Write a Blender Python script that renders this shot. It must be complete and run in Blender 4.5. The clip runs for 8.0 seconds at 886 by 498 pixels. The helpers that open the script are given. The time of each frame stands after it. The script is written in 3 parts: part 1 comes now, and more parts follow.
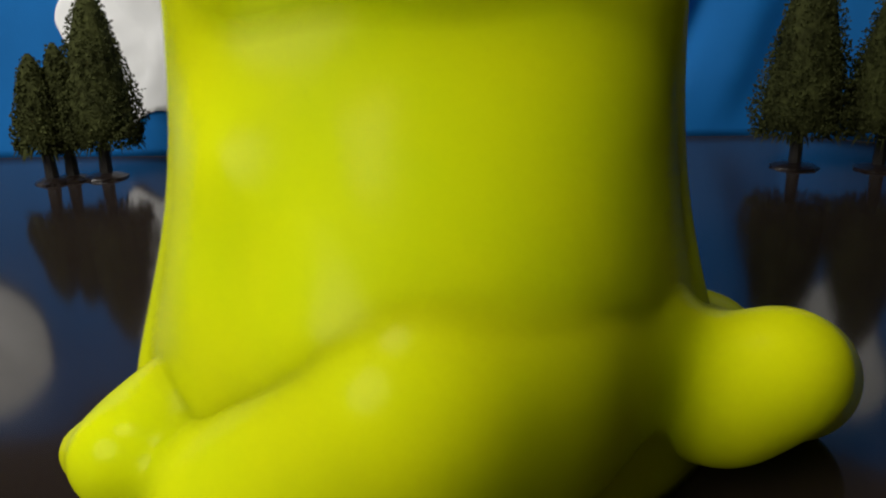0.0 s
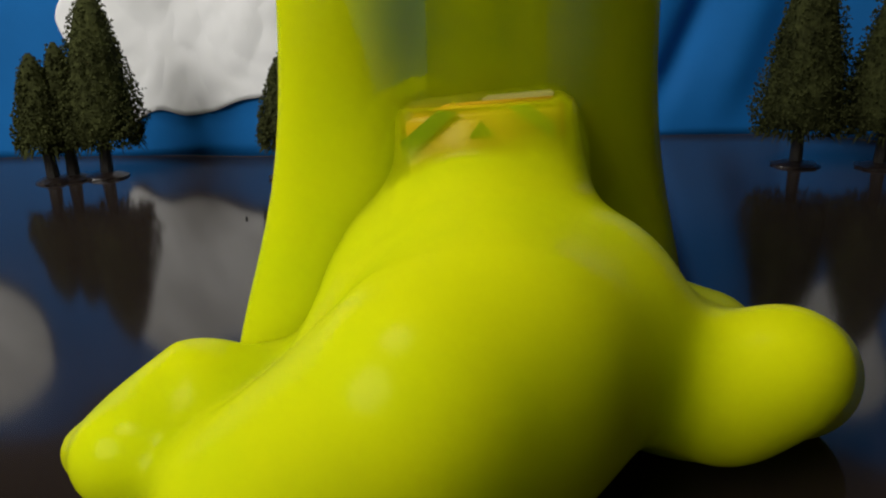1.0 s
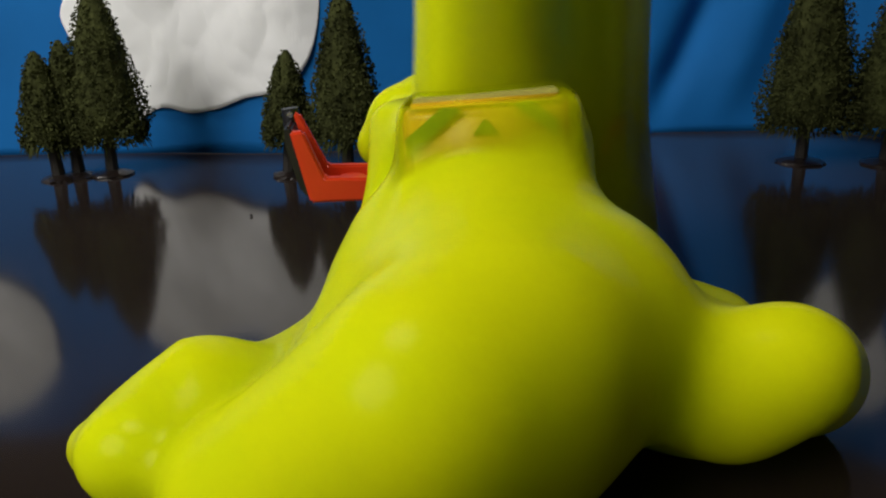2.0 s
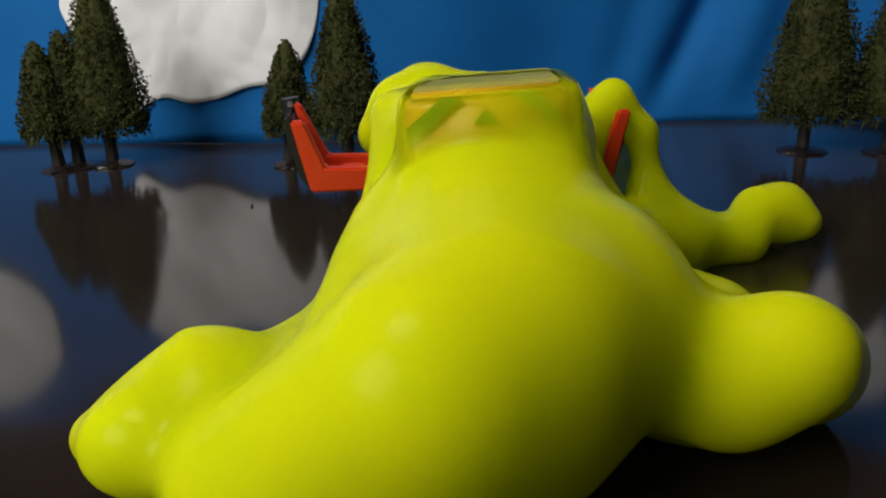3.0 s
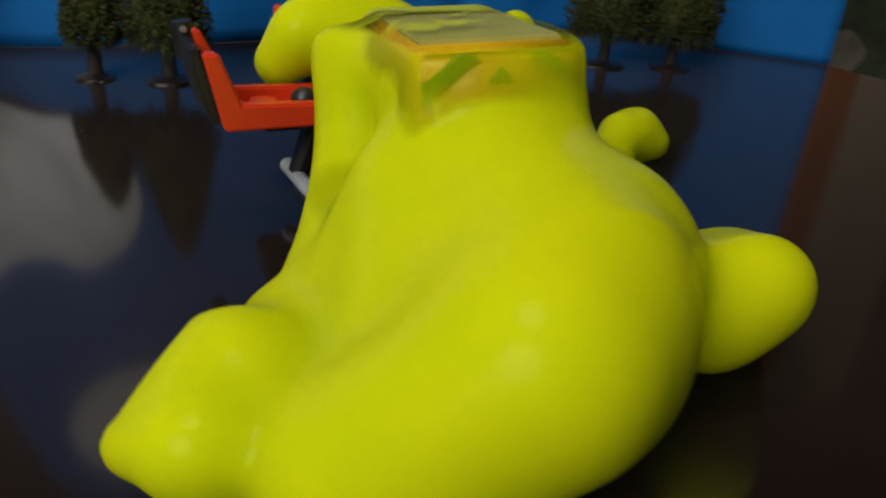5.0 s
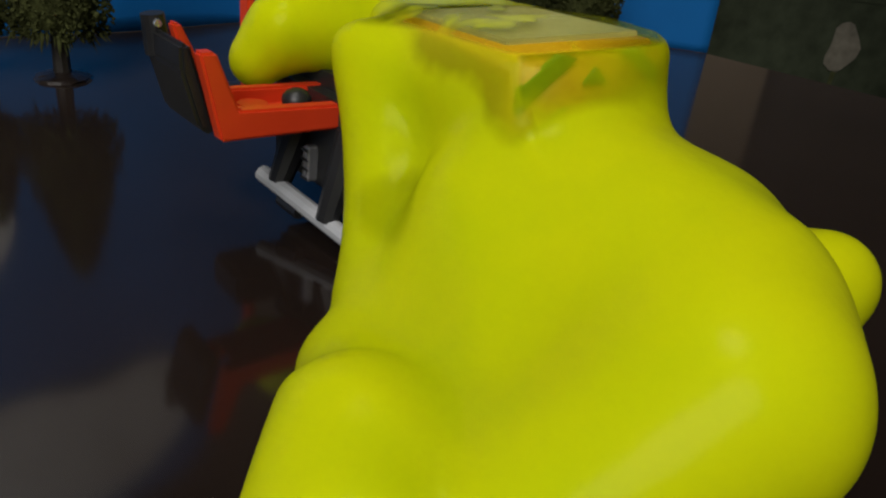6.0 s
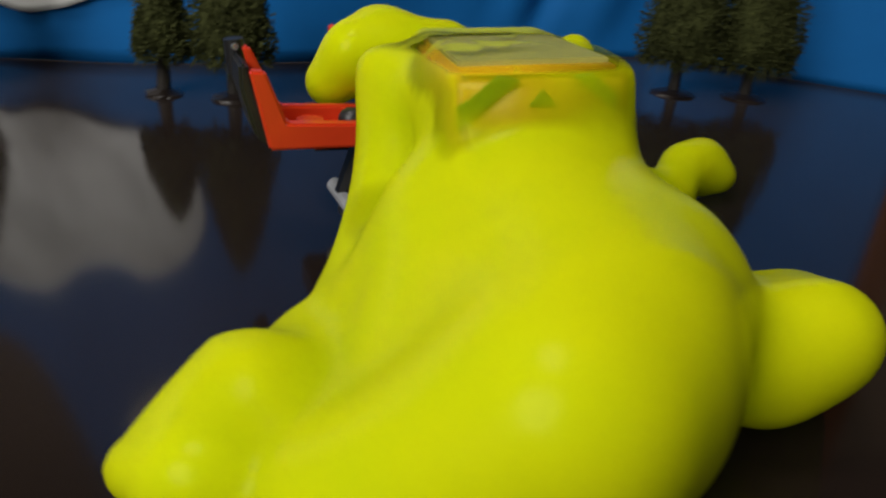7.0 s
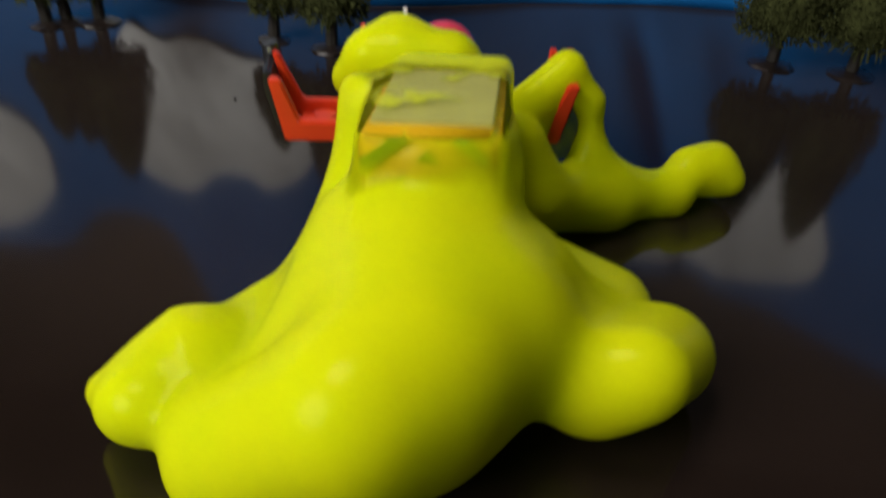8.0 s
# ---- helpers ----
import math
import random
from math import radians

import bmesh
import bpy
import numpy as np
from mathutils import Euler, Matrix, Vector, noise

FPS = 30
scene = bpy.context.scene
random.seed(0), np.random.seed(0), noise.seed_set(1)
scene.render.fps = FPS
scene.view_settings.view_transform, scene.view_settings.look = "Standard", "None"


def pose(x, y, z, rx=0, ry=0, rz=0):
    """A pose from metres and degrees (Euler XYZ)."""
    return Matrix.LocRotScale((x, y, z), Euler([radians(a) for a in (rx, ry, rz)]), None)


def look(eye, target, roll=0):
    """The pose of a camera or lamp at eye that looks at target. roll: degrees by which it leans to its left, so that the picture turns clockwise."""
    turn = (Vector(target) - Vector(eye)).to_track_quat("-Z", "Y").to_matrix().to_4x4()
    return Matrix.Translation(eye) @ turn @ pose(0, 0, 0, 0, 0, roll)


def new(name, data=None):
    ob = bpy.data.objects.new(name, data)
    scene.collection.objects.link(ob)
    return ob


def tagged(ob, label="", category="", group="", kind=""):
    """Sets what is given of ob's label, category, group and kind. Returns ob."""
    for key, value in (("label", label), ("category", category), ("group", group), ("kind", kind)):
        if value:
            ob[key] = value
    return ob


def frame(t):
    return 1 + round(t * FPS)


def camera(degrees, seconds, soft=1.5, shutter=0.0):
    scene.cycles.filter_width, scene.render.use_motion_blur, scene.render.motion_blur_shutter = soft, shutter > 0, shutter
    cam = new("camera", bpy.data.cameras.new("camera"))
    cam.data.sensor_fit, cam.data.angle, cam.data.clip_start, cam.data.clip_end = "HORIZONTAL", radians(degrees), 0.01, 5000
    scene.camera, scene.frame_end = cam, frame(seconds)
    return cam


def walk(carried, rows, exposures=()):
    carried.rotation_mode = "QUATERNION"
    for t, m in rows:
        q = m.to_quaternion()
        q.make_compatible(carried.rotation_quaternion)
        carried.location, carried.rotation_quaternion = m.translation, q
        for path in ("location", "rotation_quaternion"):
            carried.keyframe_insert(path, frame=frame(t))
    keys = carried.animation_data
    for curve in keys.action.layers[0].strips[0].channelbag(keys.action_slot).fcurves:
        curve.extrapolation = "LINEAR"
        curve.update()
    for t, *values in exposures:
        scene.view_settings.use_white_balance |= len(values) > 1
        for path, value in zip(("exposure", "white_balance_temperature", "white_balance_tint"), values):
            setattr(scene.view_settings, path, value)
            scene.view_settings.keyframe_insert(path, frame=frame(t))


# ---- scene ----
cam = camera(60.93, 8.0, soft=2.2, shutter=0.6)
PATH = [
    (0, (0.01713, 0.01275, 0.11861), (-0.05914, 0.96429, -0.17929), -0.64),
    (0.5, (0.01713, 0.01275, 0.11861), (-0.05914, 0.96429, -0.17929), -0.64),
    (1, (0.01713, 0.01275, 0.11861), (-0.06023, 0.96376, -0.18071), -0.75),
    (1.5, (0.01713, 0.01275, 0.11861), (-0.06447, 0.96309, -0.18173), -0.76),
    (3, (0.01713, 0.01275, 0.11861), (-0.06692, 0.95800, -0.19671), -0.99),
    (3.5, (0.01834, 0.01196, 0.11704), (-0.06647, 0.95418, -0.20705), -1.00),
    (4, (0.02280, 0.00005, 0.11522), (-0.04740, 0.93739, -0.22606), 0.18),
    (4.2, (0.01587, -0.00496, 0.11785), (-0.02504, 0.92355, -0.25120), 1.44),
    (5.3, (-0.08755, 0.04248, 0.13643), (0.24960, 0.86844, -0.31536), 5.18),
    (5.5, (-0.10259, 0.05180, 0.13187), (0.26391, 0.86359, -0.32274), 5.76),
    (6, (-0.11126, 0.06881, 0.12774), (0.33621, 0.84907, -0.30926), 6.90),
    (6.5, (-0.10061, 0.05557, 0.13163), (0.28007, 0.86968, -0.30691), 5.61),
    (7, (-0.04590, 0.03335, 0.13200), (0.12105, 0.92627, -0.28611), 4.47),
    (7.5, (0.00043, 0.01997, 0.14062), (0.03930, 0.86441, -0.39360), 6.16),
    (8, (0.03233, 0.00134, 0.19720), (-0.02087, 0.83328, -0.35512), 4.34),
]
walk(cam, [(t, look(eye, target, roll)) for t, eye, target, roll in PATH], exposures=[(0.0, 0.0), (0.5, -0.14), (1.7, -0.14), (3.0, -0.06), (4.2, 0.0), (5.3, -0.33), (6.6, -0.33), (7.0, -0.10), (7.5, -0.06), (8.0, 0.15)])

# ---------------------------------------------------------------- light
world = bpy.data.worlds.new("room_light")
scene.world = world
world.use_nodes = True
world.node_tree.nodes["Background"].inputs[0].default_value = (0.9, 0.93, 1.0, 1)
world.node_tree.nodes["Background"].inputs[1].default_value = 0.05


def area_lamp(name, eye, target, size, watts, colour):
    data = bpy.data.lights.new(name, "AREA")
    data.shape, data.size, data.energy, data.color = "DISK", size, watts, colour
    ob = new(name, data)
    ob.matrix_world = look(eye, target)
    return ob


area_lamp("side_lamp_light", (-0.76, -0.54, 0.80), (-0.25, 0.40, 0.06), 0.80, 14.4, (1.0, 0.98, 0.94))
# fill from overhead, added to lift the table and the backdrop's left
area_lamp("ceiling_fill_light", (-0.45, 0.10, 1.62), (-0.42, 0.15, 0.0), 0.60, 9.5, (1.0, 0.96, 0.9))


NOSE = pose(0.0175, 0.2180, 0.0, 0, -4, 0)  # the middle of the toy's front face, on the table


# ---------------------------------------------------------------- materials
def material(name, colour, rough=0.5, metal=0.0, spec=0.5, scale=40.0, vary=0.15, bump=0.0, bump_scale=None, second=None):
    """A principled surface with colour variation at two scales and fine relief."""
    m = bpy.data.materials.new(name)
    m.use_nodes = True
    n, l = m.node_tree.nodes, m.node_tree.links
    b = n["Principled BSDF"]
    b.inputs["Roughness"].default_value = rough
    b.inputs["Metallic"].default_value = metal
    b.inputs["Specular IOR Level"].default_value = spec
    co = n.new("ShaderNodeTexCoord")
    big, fine = n.new("ShaderNodeTexNoise"), n.new("ShaderNodeTexNoise")
    big.inputs["Scale"].default_value, fine.inputs["Scale"].default_value = scale * 0.18, scale
    fine.inputs["Detail"].default_value = 5
    add = n.new("ShaderNodeMath")
    add.operation = "ADD"
    ramp = n.new("ShaderNodeValToRGB")
    dark = second or [c * (1 - vary) for c in colour]
    light = [min(1, c * (1 + vary)) for c in colour]
    ramp.color_ramp.elements[0].position, ramp.color_ramp.elements[1].position = 0.35, 0.65
    ramp.color_ramp.elements[0].color, ramp.color_ramp.elements[1].color = (*dark, 1), (*light, 1)
    half = n.new("ShaderNodeMath")
    half.operation, half.inputs[1].default_value = "MULTIPLY", 0.5
    for t in (big, fine):
        l.new(co.outputs["Object"], t.inputs["Vector"])
    l.new(big.outputs["Fac"], add.inputs[0])
    l.new(fine.outputs["Fac"], add.inputs[1])
    l.new(add.outputs[0], half.inputs[0])
    l.new(half.outputs[0], ramp.inputs["Fac"])
    l.new(ramp.outputs["Color"], b.inputs["Base Color"])
    if bump:
        bt = n.new("ShaderNodeTexNoise")
        bt.inputs["Scale"].default_value = bump_scale or scale * 2
        bt.inputs["Detail"].default_value = 4
        bn = n.new("ShaderNodeBump")
        bn.inputs["Strength"].default_value, bn.inputs["Distance"].default_value = bump, 0.001
        l.new(co.outputs["Object"], bt.inputs["Vector"])
        l.new(bt.outputs["Fac"], bn.inputs["Height"])
        l.new(bn.outputs["Normal"], b.inputs["Normal"])
    return m


def nodes_chain(m):
    n, l = m.node_tree.nodes, m.node_tree.links

    def ramp(value, a0, a1, b0, b1):
        r = n.new("ShaderNodeMapRange")
        r.interpolation_type = "SMOOTHSTEP"
        for k, v in zip(("From Min", "From Max", "To Min", "To Max"), (a0, a1, b0, b1)):
            r.inputs[k].default_value = v
        l.new(value, r.inputs["Value"])
        return r.outputs["Result"]

    def calc(op, a, b=None):
        r = n.new("ShaderNodeMath")
        r.operation = op
        for k, v in enumerate((a, b)):
            if isinstance(v, (int, float)):
                r.inputs[k].default_value = v
            elif v is not None:
                l.new(v, r.inputs[k])
        return r.outputs[0]

    return n, l, ramp, calc


def slime_material(name, colour, thin=""):
    """Wet fluorescent slime: light scatters under a glossy skin. thin: where it is stretched so thin that one sees through it."""
    m = material(name, colour, rough=0.22, spec=0.033, scale=30, vary=0.05, bump=0.55, bump_scale=46, second=(colour[0] * 0.86, colour[1] * 0.97, colour[2]))
    n, l, ramp, calc = nodes_chain(m)
    b = n["Principled BSDF"]
    b.inputs["Subsurface Weight"].default_value = 0.85
    b.inputs["Subsurface Radius"].default_value = (1.0, 1.0, 0.15)
    b.inputs["Subsurface Scale"].default_value = 0.05
    if not thin:
        return m
    co, mp, nz, xyz = n.new("ShaderNodeTexCoord"), n.new("ShaderNodeMapping"), n.new("ShaderNodeTexNoise"), n.new("ShaderNodeSeparateXYZ")
    nz.inputs["Detail"].default_value = 2
    if thin == "nose":
        # thin over the nose's front face, its top and the upper rim of its side
        mp.vector_type = "TEXTURE"
        mp.inputs["Location"].default_value = NOSE.translation
        mp.inputs["Rotation"].default_value = NOSE.to_euler()
        l.new(co.outputs["Object"], mp.inputs["Vector"])
        l.new(mp.outputs["Vector"], xyz.inputs[0])
        nz.inputs["Scale"].default_value = 55
        l.new(mp.outputs["Vector"], nz.inputs["Vector"])
        x, y, z = xyz.outputs
        ragged = calc("MULTIPLY", calc("SUBTRACT", nz.outputs["Fac"], 0.5), 0.014)
        inner = ramp(calc("ABSOLUTE", x), 0.0215, 0.0250, 1.0, 0.0)
        face = calc("MULTIPLY", calc("MULTIPLY", ramp(calc("ADD", z, ragged), 0.0755, 0.0885, 0.0, 1.0), ramp(y, 0.004, 0.008, 1.0, 0.0)), calc("MULTIPLY", inner, ramp(x, -0.012, 0.006, 0.70, 0.50)))
        lid = calc("MULTIPLY", calc("MULTIPLY", ramp(calc("ADD", z, calc("MULTIPLY", y, 0.0600)), 0.0930, 0.0960, 0.0, 1.0), ramp(y, 0.060, 0.078, 1.0, 0.0)), ramp(nz.outputs["Fac"], 0.52, 0.68, 0.90, 0.35))
        rim = calc("MULTIPLY", calc("MULTIPLY", ramp(calc("SUBTRACT", calc("ADD", z, ragged), calc("MULTIPLY", y, 0.20)), 0.0765, 0.0830, 0.0, 0.48), ramp(x, -0.0205, -0.0180, 1.0, 0.0)), ramp(y, 0.040, 0.062, 1.0, 0.0))
        window = ramp(calc("ADD", calc("ADD", calc("POWER", calc("DIVIDE", calc("SUBTRACT", y, 0.022), 0.016), 2.0), calc("POWER", calc("DIVIDE", calc("SUBTRACT", z, 0.050), 0.009), 2.0)), ramp(x, -0.016, -0.006, 0.0, 9.0)), 0.2, 1.2, 0.30, 0.0)
        clear = calc("MULTIPLY", calc("MAXIMUM", calc("MAXIMUM", face, lid), calc("MAXIMUM", rim, window)), ramp(y, -0.009, -0.005, 0.0, 1.0))
    elif thin == "web":
        l.new(co.outputs["Object"], nz.inputs["Vector"])
        nz.inputs["Scale"].default_value = 90
        clear = ramp(nz.outputs["Fac"], 0.3, 0.7, 0.78, 0.52)
    else:
        # upright runs, clearest in the middle of the falling sheet
        mp.inputs["Scale"].default_value = (1, 1, 0.07)
        l.new(co.outputs["Object"], mp.inputs["Vector"])
        l.new(mp.outputs["Vector"], nz.inputs["Vector"])
        l.new(co.outputs["Object"], xyz.inputs[0])
        nz.inputs["Scale"].default_value = 34
        high = ramp(xyz.outputs["Z"], 0.060, 0.118, 0.0, 1.0)
        mid = ramp(calc("ABSOLUTE", xyz.outputs["X"]), 0.030, 0.066, 1.0, 0.12)
        nz.inputs["Detail"].default_value = 0
        runs = ramp(nz.outputs["Fac"], 0.15, 0.85, 0.95, 0.10)
        clear = calc("MULTIPLY", calc("MULTIPLY", high, mid), runs)
    tr, mix = n.new("ShaderNodeBsdfTransparent"), n.new("ShaderNodeMixShader")
    tr.inputs[0].default_value = (0.95, 0.97, 0.62, 1)
    l.new(clear, mix.inputs[0])
    l.new(b.outputs[0], mix.inputs[1])
    l.new(tr.outputs[0], mix.inputs[2])
    l.new(mix.outputs[0], n["Material Output"].inputs["Surface"])
    return m


YELLOW = (0.566, 0.603, 0.003)
SLIME = slime_material("yellow_green_slime", YELLOW)
SLIME_STREAM = slime_material("falling_slime", YELLOW, "runs")
SLIME_WEB = slime_material("stretched_slime_web", YELLOW, "web")
SLIME_COAT = slime_material("slime_coat", YELLOW, "nose")
LACQUER = material("dark_lacquered_wood", (0.0125, 0.0075, 0.0058), rough=0.10, spec=0.50, scale=9, vary=0.35)
LACQUER.node_tree.nodes["Principled BSDF"].inputs["Sheen Weight"].default_value = 0.045  # dust
LACQUER.node_tree.nodes["Principled BSDF"].inputs["Sheen Tint"].default_value = (1.0, 0.80, 0.68, 1)
LACQUER.node_tree.nodes["Principled BSDF"].inputs["Sheen Roughness"].default_value = 0.45
BLUE = material("blue_fabric", (0.006, 0.150, 0.46), rough=0.75, spec=0.2, scale=14, vary=0.10, bump=0.3, bump_scale=900)
PAPER = material("white_paper", (0.90, 0.90, 0.89), rough=0.8, spec=0.2, scale=25, vary=0.03, bump=0.25, bump_scale=40)
FOLIAGE = material("green_flock_foliage", (0.048, 0.054, 0.017), rough=0.9, spec=0.1, scale=260, vary=0.6)
BARK = material("dark_plastic_trunk", (0.025, 0.020, 0.015), rough=0.6, scale=300, vary=0.4, bump=0.5, bump_scale=500)
BASE = material("brown_plastic_base", (0.022, 0.015, 0.012), rough=0.35, scale=200, vary=0.4, bump=0.4, bump_scale=300)
RED = material("orange_red_plastic", (0.74, 0.050, 0.012), rough=0.38, scale=60, vary=0.10)
BLACK = material("black_plastic", (0.016, 0.016, 0.017), rough=0.4, scale=80, vary=0.25)
GREY = material("light_grey_plastic", (0.42, 0.43, 0.45), rough=0.4, scale=80, vary=0.10)
ORANGE = material("yellow_orange_plastic", (0.72, 0.36, 0.02), rough=0.35, scale=60, vary=0.08)
GREEN = material("green_decal", (0.02, 0.20, 0.012), rough=0.4, scale=90, vary=0.2)
SCREEN = material("cloudy_clear_plastic", (0.50, 0.44, 0.33), rough=0.25, scale=60, vary=0.12)
PINK = material("pink_clear_plastic", (0.62, 0.05, 0.09), rough=0.15, scale=60, vary=0.1)
CHROME = material("silver_plastic", (0.6, 0.6, 0.62), rough=0.25, metal=0.8, scale=80, vary=0.1)
WALL = material("beige_wall_paint", (0.30, 0.26, 0.225), rough=0.85, scale=5, vary=0.10, bump=0.2, bump_scale=120)
CEIL = material("ceiling_paint", (0.12, 0.105, 0.09), rough=0.9, scale=5, vary=0.06)
FLOORM = material("brown_floor", (0.07, 0.045, 0.03), rough=0.5, scale=8, vary=0.3)
TAN = material("tan_door_paint", (0.72, 0.57, 0.40), rough=0.6, scale=6, vary=0.12)
WOOD = material("orange_stained_wood", (0.62, 0.20, 0.05), rough=0.45, scale=12, vary=0.25)
CLOTH = material("dark_green_cloth", (0.066, 0.080, 0.050), rough=0.95, spec=0.1, scale=30, vary=0.35, bump=0.4, bump_scale=300)
LEAFMARK = material("faded_leaf_print", (0.10, 0.11, 0.05), rough=0.9, spec=0.1, scale=60, vary=0.3)
PALEMARK = material("pale_flower_print", (0.26, 0.24, 0.19), rough=0.9, spec=0.1, scale=60, vary=0.3)
GLOW = bpy.data.materials.new("lamp_glow")
GLOW.use_nodes = True
GLOW.node_tree.nodes["Principled BSDF"].inputs["Emission Color"].default_value = (1, 0.95, 0.86, 1)
GLOW.node_tree.nodes["Principled BSDF"].inputs["Emission Strength"].default_value = 4.0


# ---------------------------------------------------------------- mesh helpers
def part(name, bm, mat, parent=None, label="", smooth=False):
    """Links a bmesh as one mesh object under a thing or a part."""
    me = bpy.data.meshes.new(name)
    bm.to_mesh(me)
    bm.free()
    me.materials.append(mat)
    if smooth:
        for p in me.polygons:
            p.use_smooth = True
    ob = new(name, me)
    if parent:
        ob.parent = parent
    return tagged(ob, label)


def box(x0, x1, y0, y1, z0, z1, bevel=0.0, segments=2, m=None):
    bm = bmesh.new()
    bmesh.ops.create_cube(bm, size=1, matrix=Matrix.LocRotScale(((x0 + x1) / 2, (y0 + y1) / 2, (z0 + z1) / 2), None, (x1 - x0, y1 - y0, z1 - z0)))
    if bevel:
        bmesh.ops.bevel(bm, geom=bm.edges[:], offset=bevel, segments=segments, affect="EDGES")
    if m:
        bmesh.ops.transform(bm, matrix=m, verts=bm.verts)
    return bm


def prism(outline, depth, bevel=0.0, m=None):
    """An outline in x and z, pulled along y from 0 to depth, edges rounded."""
    bm = bmesh.new()
    front = [bm.verts.new((x, 0, z)) for x, z in outline]
    back = [bm.verts.new((x, depth, z)) for x, z in outline]
    bm.faces.new(front)
    bm.faces.new(back[::-1])
    for i in range(len(front)):
        j = (i + 1) % len(front)
        bm.faces.new((front[j], front[i], back[i], back[j]))
    bmesh.ops.recalc_face_normals(bm, faces=bm.faces)
    if bevel:
        bmesh.ops.bevel(bm, geom=bm.edges[:], offset=bevel, segments=2, affect="EDGES")
    if m:
        bmesh.ops.transform(bm, matrix=m, verts=bm.verts)
    return bm


def rod(a, b, ra, rb=None, sides=12):
    a, b = Vector(a), Vector(b)
    bm = bmesh.new()
    m = Matrix.Translation((a + b) / 2) @ (b - a).to_track_quat("Z", "Y").to_matrix().to_4x4()
    bmesh.ops.create_cone(bm, cap_ends=True, segments=sides, radius1=ra, radius2=ra if rb is None else rb, depth=(b - a).length, matrix=m)
    return bm


def sculpt(name, cones, mat, parent=None, label="", cell=0.0019, blend=0.008, floor=0.0, slab=False):
    """A smooth body round tapered limbs (end, radius, end, radius) that melt into one another."""
    c = np.array(cones)
    lo = np.minimum(c[:, 0:3] - c[:, 3:4], c[:, 4:7] - c[:, 7:8]).min(0) - 0.02
    hi = np.maximum(c[:, 0:3] + c[:, 3:4], c[:, 4:7] + c[:, 7:8]).max(0) + 0.02
    lo[2] = max(lo[2], floor - 2.5 * cell)
    nx, ny, nz = np.ceil((hi - lo) / cell).astype(int) + 1
    gx, gy, gz = (lo[k] + cell * np.arange(n) for k, n in zip(range(3), (nx, ny, nz)))
    P = np.stack(np.meshgrid(gx, gy, gz, indexing="ij"), -1)
    total = np.zeros(P.shape[:3])
    for ax, ay, az, ra, bx, by, bz, rb in cones:
        a, ab = np.array((ax, ay, az)), np.array((bx - ax, by - ay, bz - az))
        h = np.clip(((P - a) @ ab) / max(ab @ ab, 1e-9), 0, 1)
        d = np.linalg.norm(P - a - h[..., None] * ab, axis=-1) - (ra + (rb - ra) * h)
        total += np.exp(-np.clip(d, -0.06, 0.2) / blend)
    if slab:
        # the coat over the toy's nose, a rounded slab turned with the nose
        turn = np.array(NOSE.to_3x3())
        local = (P - np.array(NOSE.translation)) @ turn
        top = 0.0975 - 0.0600 * np.clip(local[..., 1], 0, 0.1)
        q = np.stack([abs(local[..., 0] - 0.0005) - 0.0250, abs(local[..., 1] - 0.0457) - 0.0473, abs(local[..., 2] - (top + 0.04) / 2) - (top - 0.04) / 2], -1) + 0.006
        d = np.linalg.norm(np.maximum(q, 0), axis=-1) + np.minimum(q.max(-1), 0) - 0.006
        total += np.exp(-np.clip(d, -0.06, 0.2) / 0.004)
    f = -blend * np.log(total + 1e-30)
    if slab:
        # upright runs below the nose
        for x0, amp in ((-0.0090, 0.0016), (0.0005, 0.0014), (0.0060, 0.0016), (0.0200, 0.0008)):
            f = f - amp * np.exp(-((P[..., 0] - x0 + 0.12 * (P[..., 2] - 0.066)) / 0.0017) ** 2 - ((P[..., 2] - 0.069) / 0.007) ** 2 - ((P[..., 1] - 0.208) / 0.008) ** 2)
    f = np.maximum(f, floor + 0.0004 - P[..., 2])
    # one vertex in each cell that the surface crosses
    inside = f < 0
    corners = [(i, j, k) for i in (0, 1) for j in (0, 1) for k in (0, 1)]
    cut = lambda a, i, j, k: a[i:nx - 1 + i, j:ny - 1 + j, k:nz - 1 + k]
    count = sum(cut(inside, *o).astype(int) for o in corners)
    cells = np.argwhere((count > 0) & (count < 8))
    index = -np.ones((nx - 1, ny - 1, nz - 1), int)
    index[tuple(cells.T)] = np.arange(len(cells))
    acc, num = np.zeros((len(cells), 3)), np.zeros(len(cells))
    for o in corners:
        for axis in range(3):
            if o[axis]:
                continue
            o2 = tuple(v + (axis == k) for k, v in enumerate(o))
            fa, fb = f[tuple((cells + o).T)], f[tuple((cells + o2).T)]
            hit = (fa < 0) != (fb < 0)
            t = np.where(hit, fa / np.where(hit, fa - fb, 1), 0)
            at = np.array(o, float) + t[:, None] * (np.array(o2) - np.array(o))
            acc += np.where(hit[:, None], at, 0)
            num += hit
    verts = lo + cell * (cells + acc / num[:, None])
    faces = []
    for axis in range(3):
        u, v = [(1, 2), (2, 0), (0, 1)][axis]
        n = np.array((nx, ny, nz))
        sl_a, sl_b = [slice(1, n[k] - 1) for k in range(3)], [slice(1, n[k] - 1) for k in range(3)]
        sl_a[axis], sl_b[axis] = slice(0, n[axis] - 1), slice(1, n[axis])
        cross = np.argwhere(inside[tuple(sl_a)] != inside[tuple(sl_b)])
        base = cross + [0 if k == axis else 1 for k in range(3)]
        out = inside[tuple(base.T)]
        du, dv = np.eye(3, dtype=int)[u], np.eye(3, dtype=int)[v]
        q = np.stack([index[tuple((base - s).T)] for s in (du + dv, dv, 0 * du, du)], -1)
        faces.append(np.where(out[:, None], q, q[:, ::-1]))
